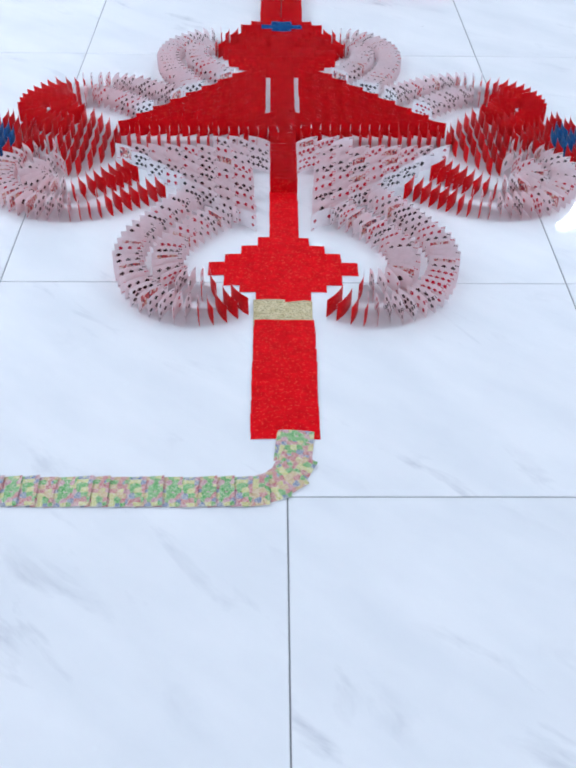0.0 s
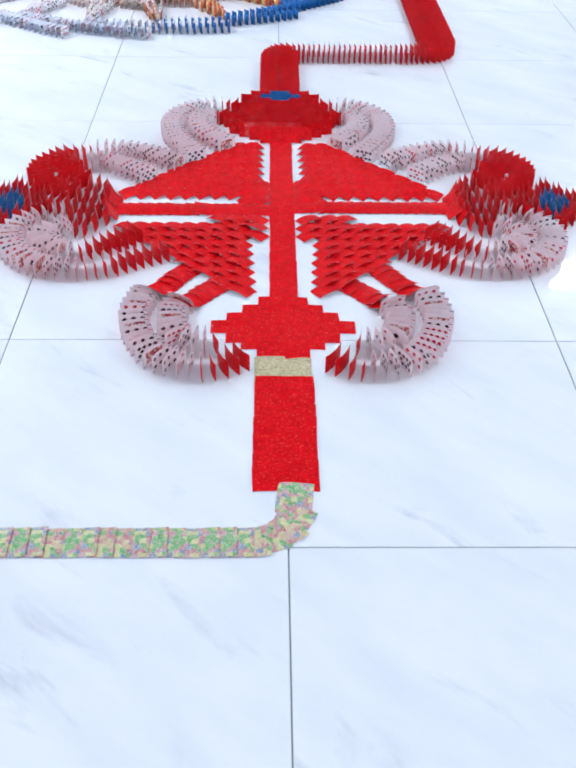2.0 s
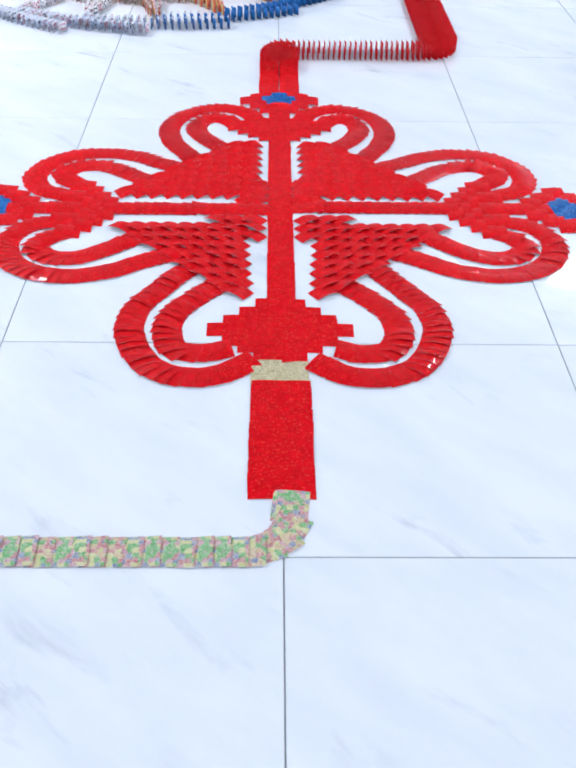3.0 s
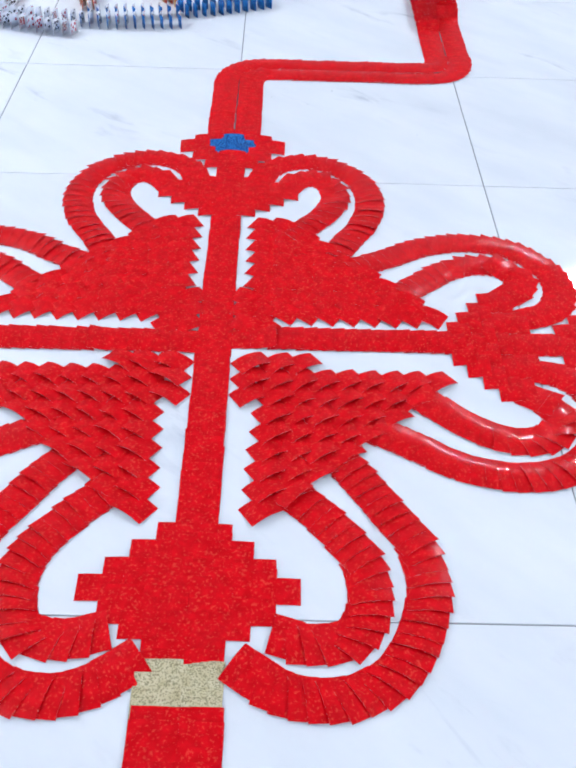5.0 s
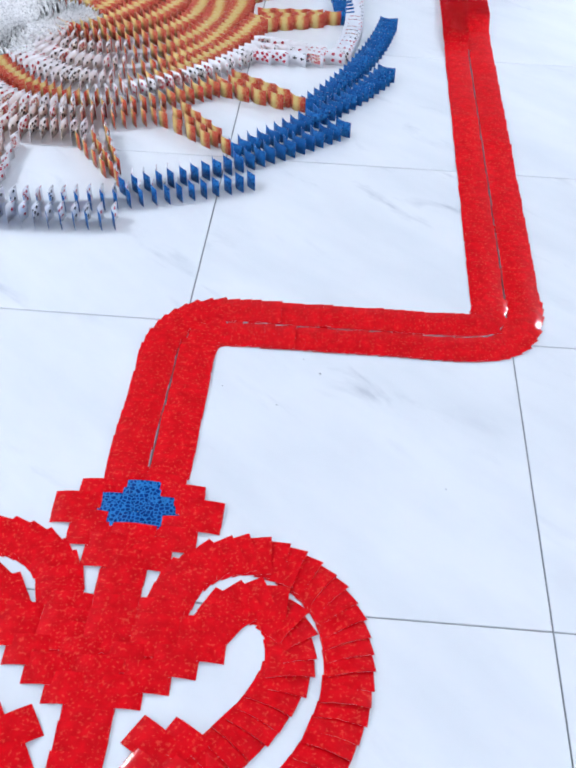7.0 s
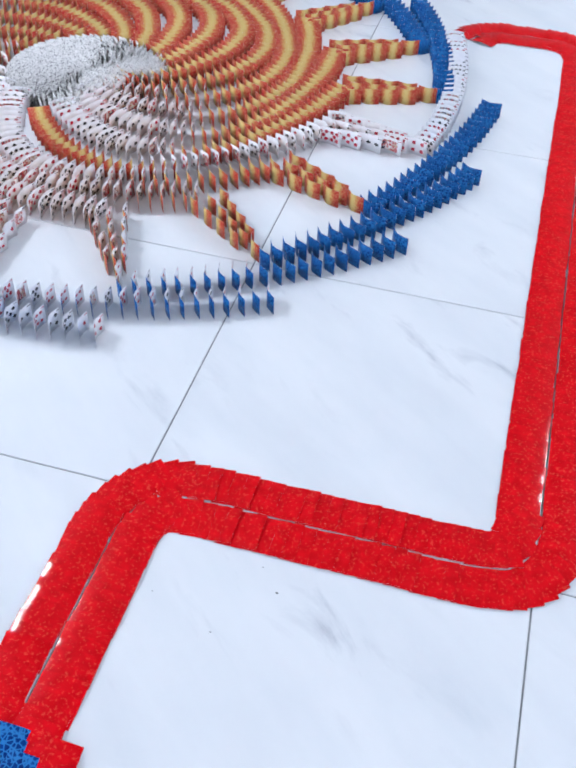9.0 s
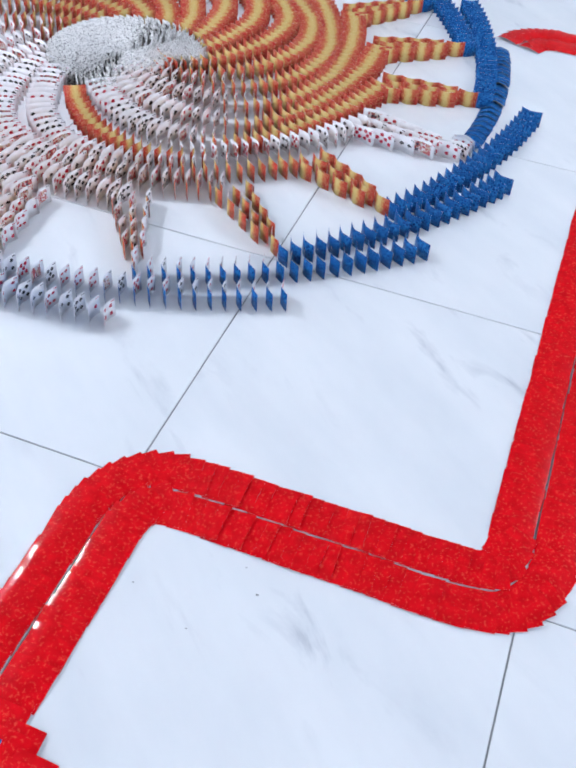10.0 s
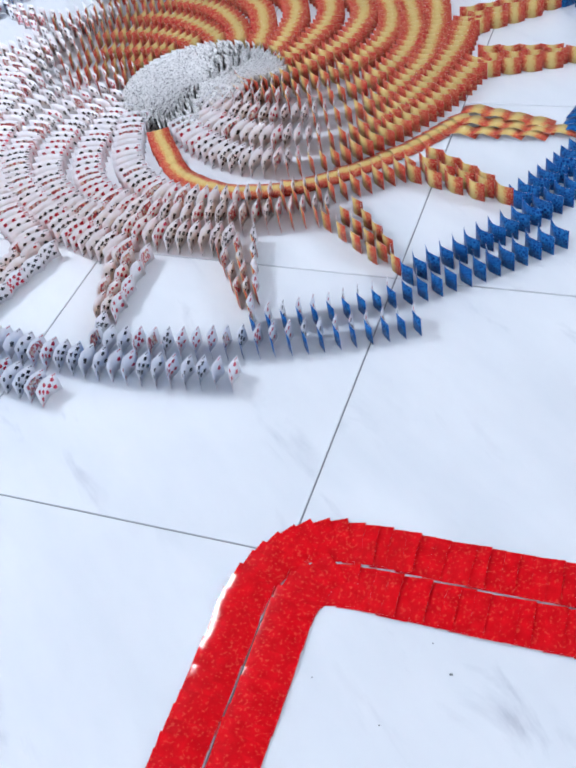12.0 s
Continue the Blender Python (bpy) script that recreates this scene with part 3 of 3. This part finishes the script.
def build_middle():
    """The dense speckled middle of the wheel, one mesh: a comma that leaves its lower quarter to the curved rows."""
    bm = bmesh.new()
    mx, my = HUB.x + 0.03, HUB.y - 0.035
    for r in (0.006, 0.026, 0.046, 0.066, 0.086, 0.106, 0.126, 0.146, 0.166, 0.186, 0.206, 0.226, 0.242):
        n = int(2 * math.pi * r / 0.021) + 1
        for i in range(n):
            ang = (360 * i / n + r * 700) % 360
            if (ang > 288 or ang < 18) and r > 0.14:
                continue
            before = len(bm.verts)
            bm.from_mesh(dice.choice(SMALL_DECK))
            bm.verts.ensure_lookup_table()
            a = radians(ang)
            m = pose(mx + r * math.cos(a), my + r * math.sin(a), 0.0005, dice.uniform(-5, 5), 0, ang + 35 + dice.uniform(-14, 14))
            for v in bm.verts[before:]:
                v.co = m @ v.co
    tagged(new("playing_cards", mesh_of("playing_cards", bm, GREY, GREY, PIP_BLACK, COURT)),
           "grey speckled playing cards packed densely in the round middle", "playing cards", "sun wheel", "stuff")


build_foot()
arm(0, 1.88)
arm(-90, 1.90)
arm(90, 1.90)
build_blocks()
build_trail()
build_wheel()
build_middle()


# ---- floor tiles ----
def build_tiles():
    bm = bmesh.new()
    h = (TILE - JOINT) / 2
    box(bm, -h, h, -h, h, -0.012, 0.0, 0.0008)
    me = mesh_of("tile", bm, MARBLE)
    x0, x1, y0, y1, top = ROOM
    floor = bpy.data.objects["floor"]
    for i in range(-5, 4):
        for j in range(-4, 10):
            cx, cy = (i + 0.5) * TILE, (j + 0.5) * TILE
            if x0 - 0.1 < cx < x1 + 0.1 and y0 - 0.1 < cy < y1 + 0.1:
                t = new("tile", me)
                t.parent = floor
                t.matrix_parent_inverse = floor.matrix_world.inverted()
                t.location = (cx, cy, 0)


build_tiles()


def build_specks():
    """A few dark crumbs of dust on the tiles."""
    bm = bmesh.new()
    for x, y, r in ((0.341, 3.043, 0.0024), (0.25, 2.93, 0.0015), (0.30, 3.09, 0.0013), (0.12, 2.98, 0.0013), (0.62, 2.72, 0.0013)):
        bmesh.ops.create_icosphere(bm, subdivisions=1, radius=r, matrix=Matrix.Translation((x, y, r * 0.4)) @ Matrix.Diagonal((1.5, 1, 0.45, 1)))
    tagged(new("dust", mesh_of("dust", bm, GROUT)), "small dark crumbs of dust on the white tiles", "dust", kind="stuff")


build_specks()


def motions():
    """Each toppling card: upright, tipping slowly, then down on its neighbour."""
    for ob, x, y, rz, when, lean in MOVES:
        rows = [(0.0, 0.0), (max(when - 0.02, 0.03), 0.0), (max(when, 0.05) + 0.07, 24.0), (max(when, 0.05) + 0.19, lean), (12.0, lean)]
        if when > 11.75:
            rows = rows[:2] + [(12.0, min(lean, 24.0 + max(0.0, 11.95 - when) * 300))]
        walk(ob, [(t, pose(x, y, 0.0005, -a, 0, rz)) for t, a in rows])


motions()
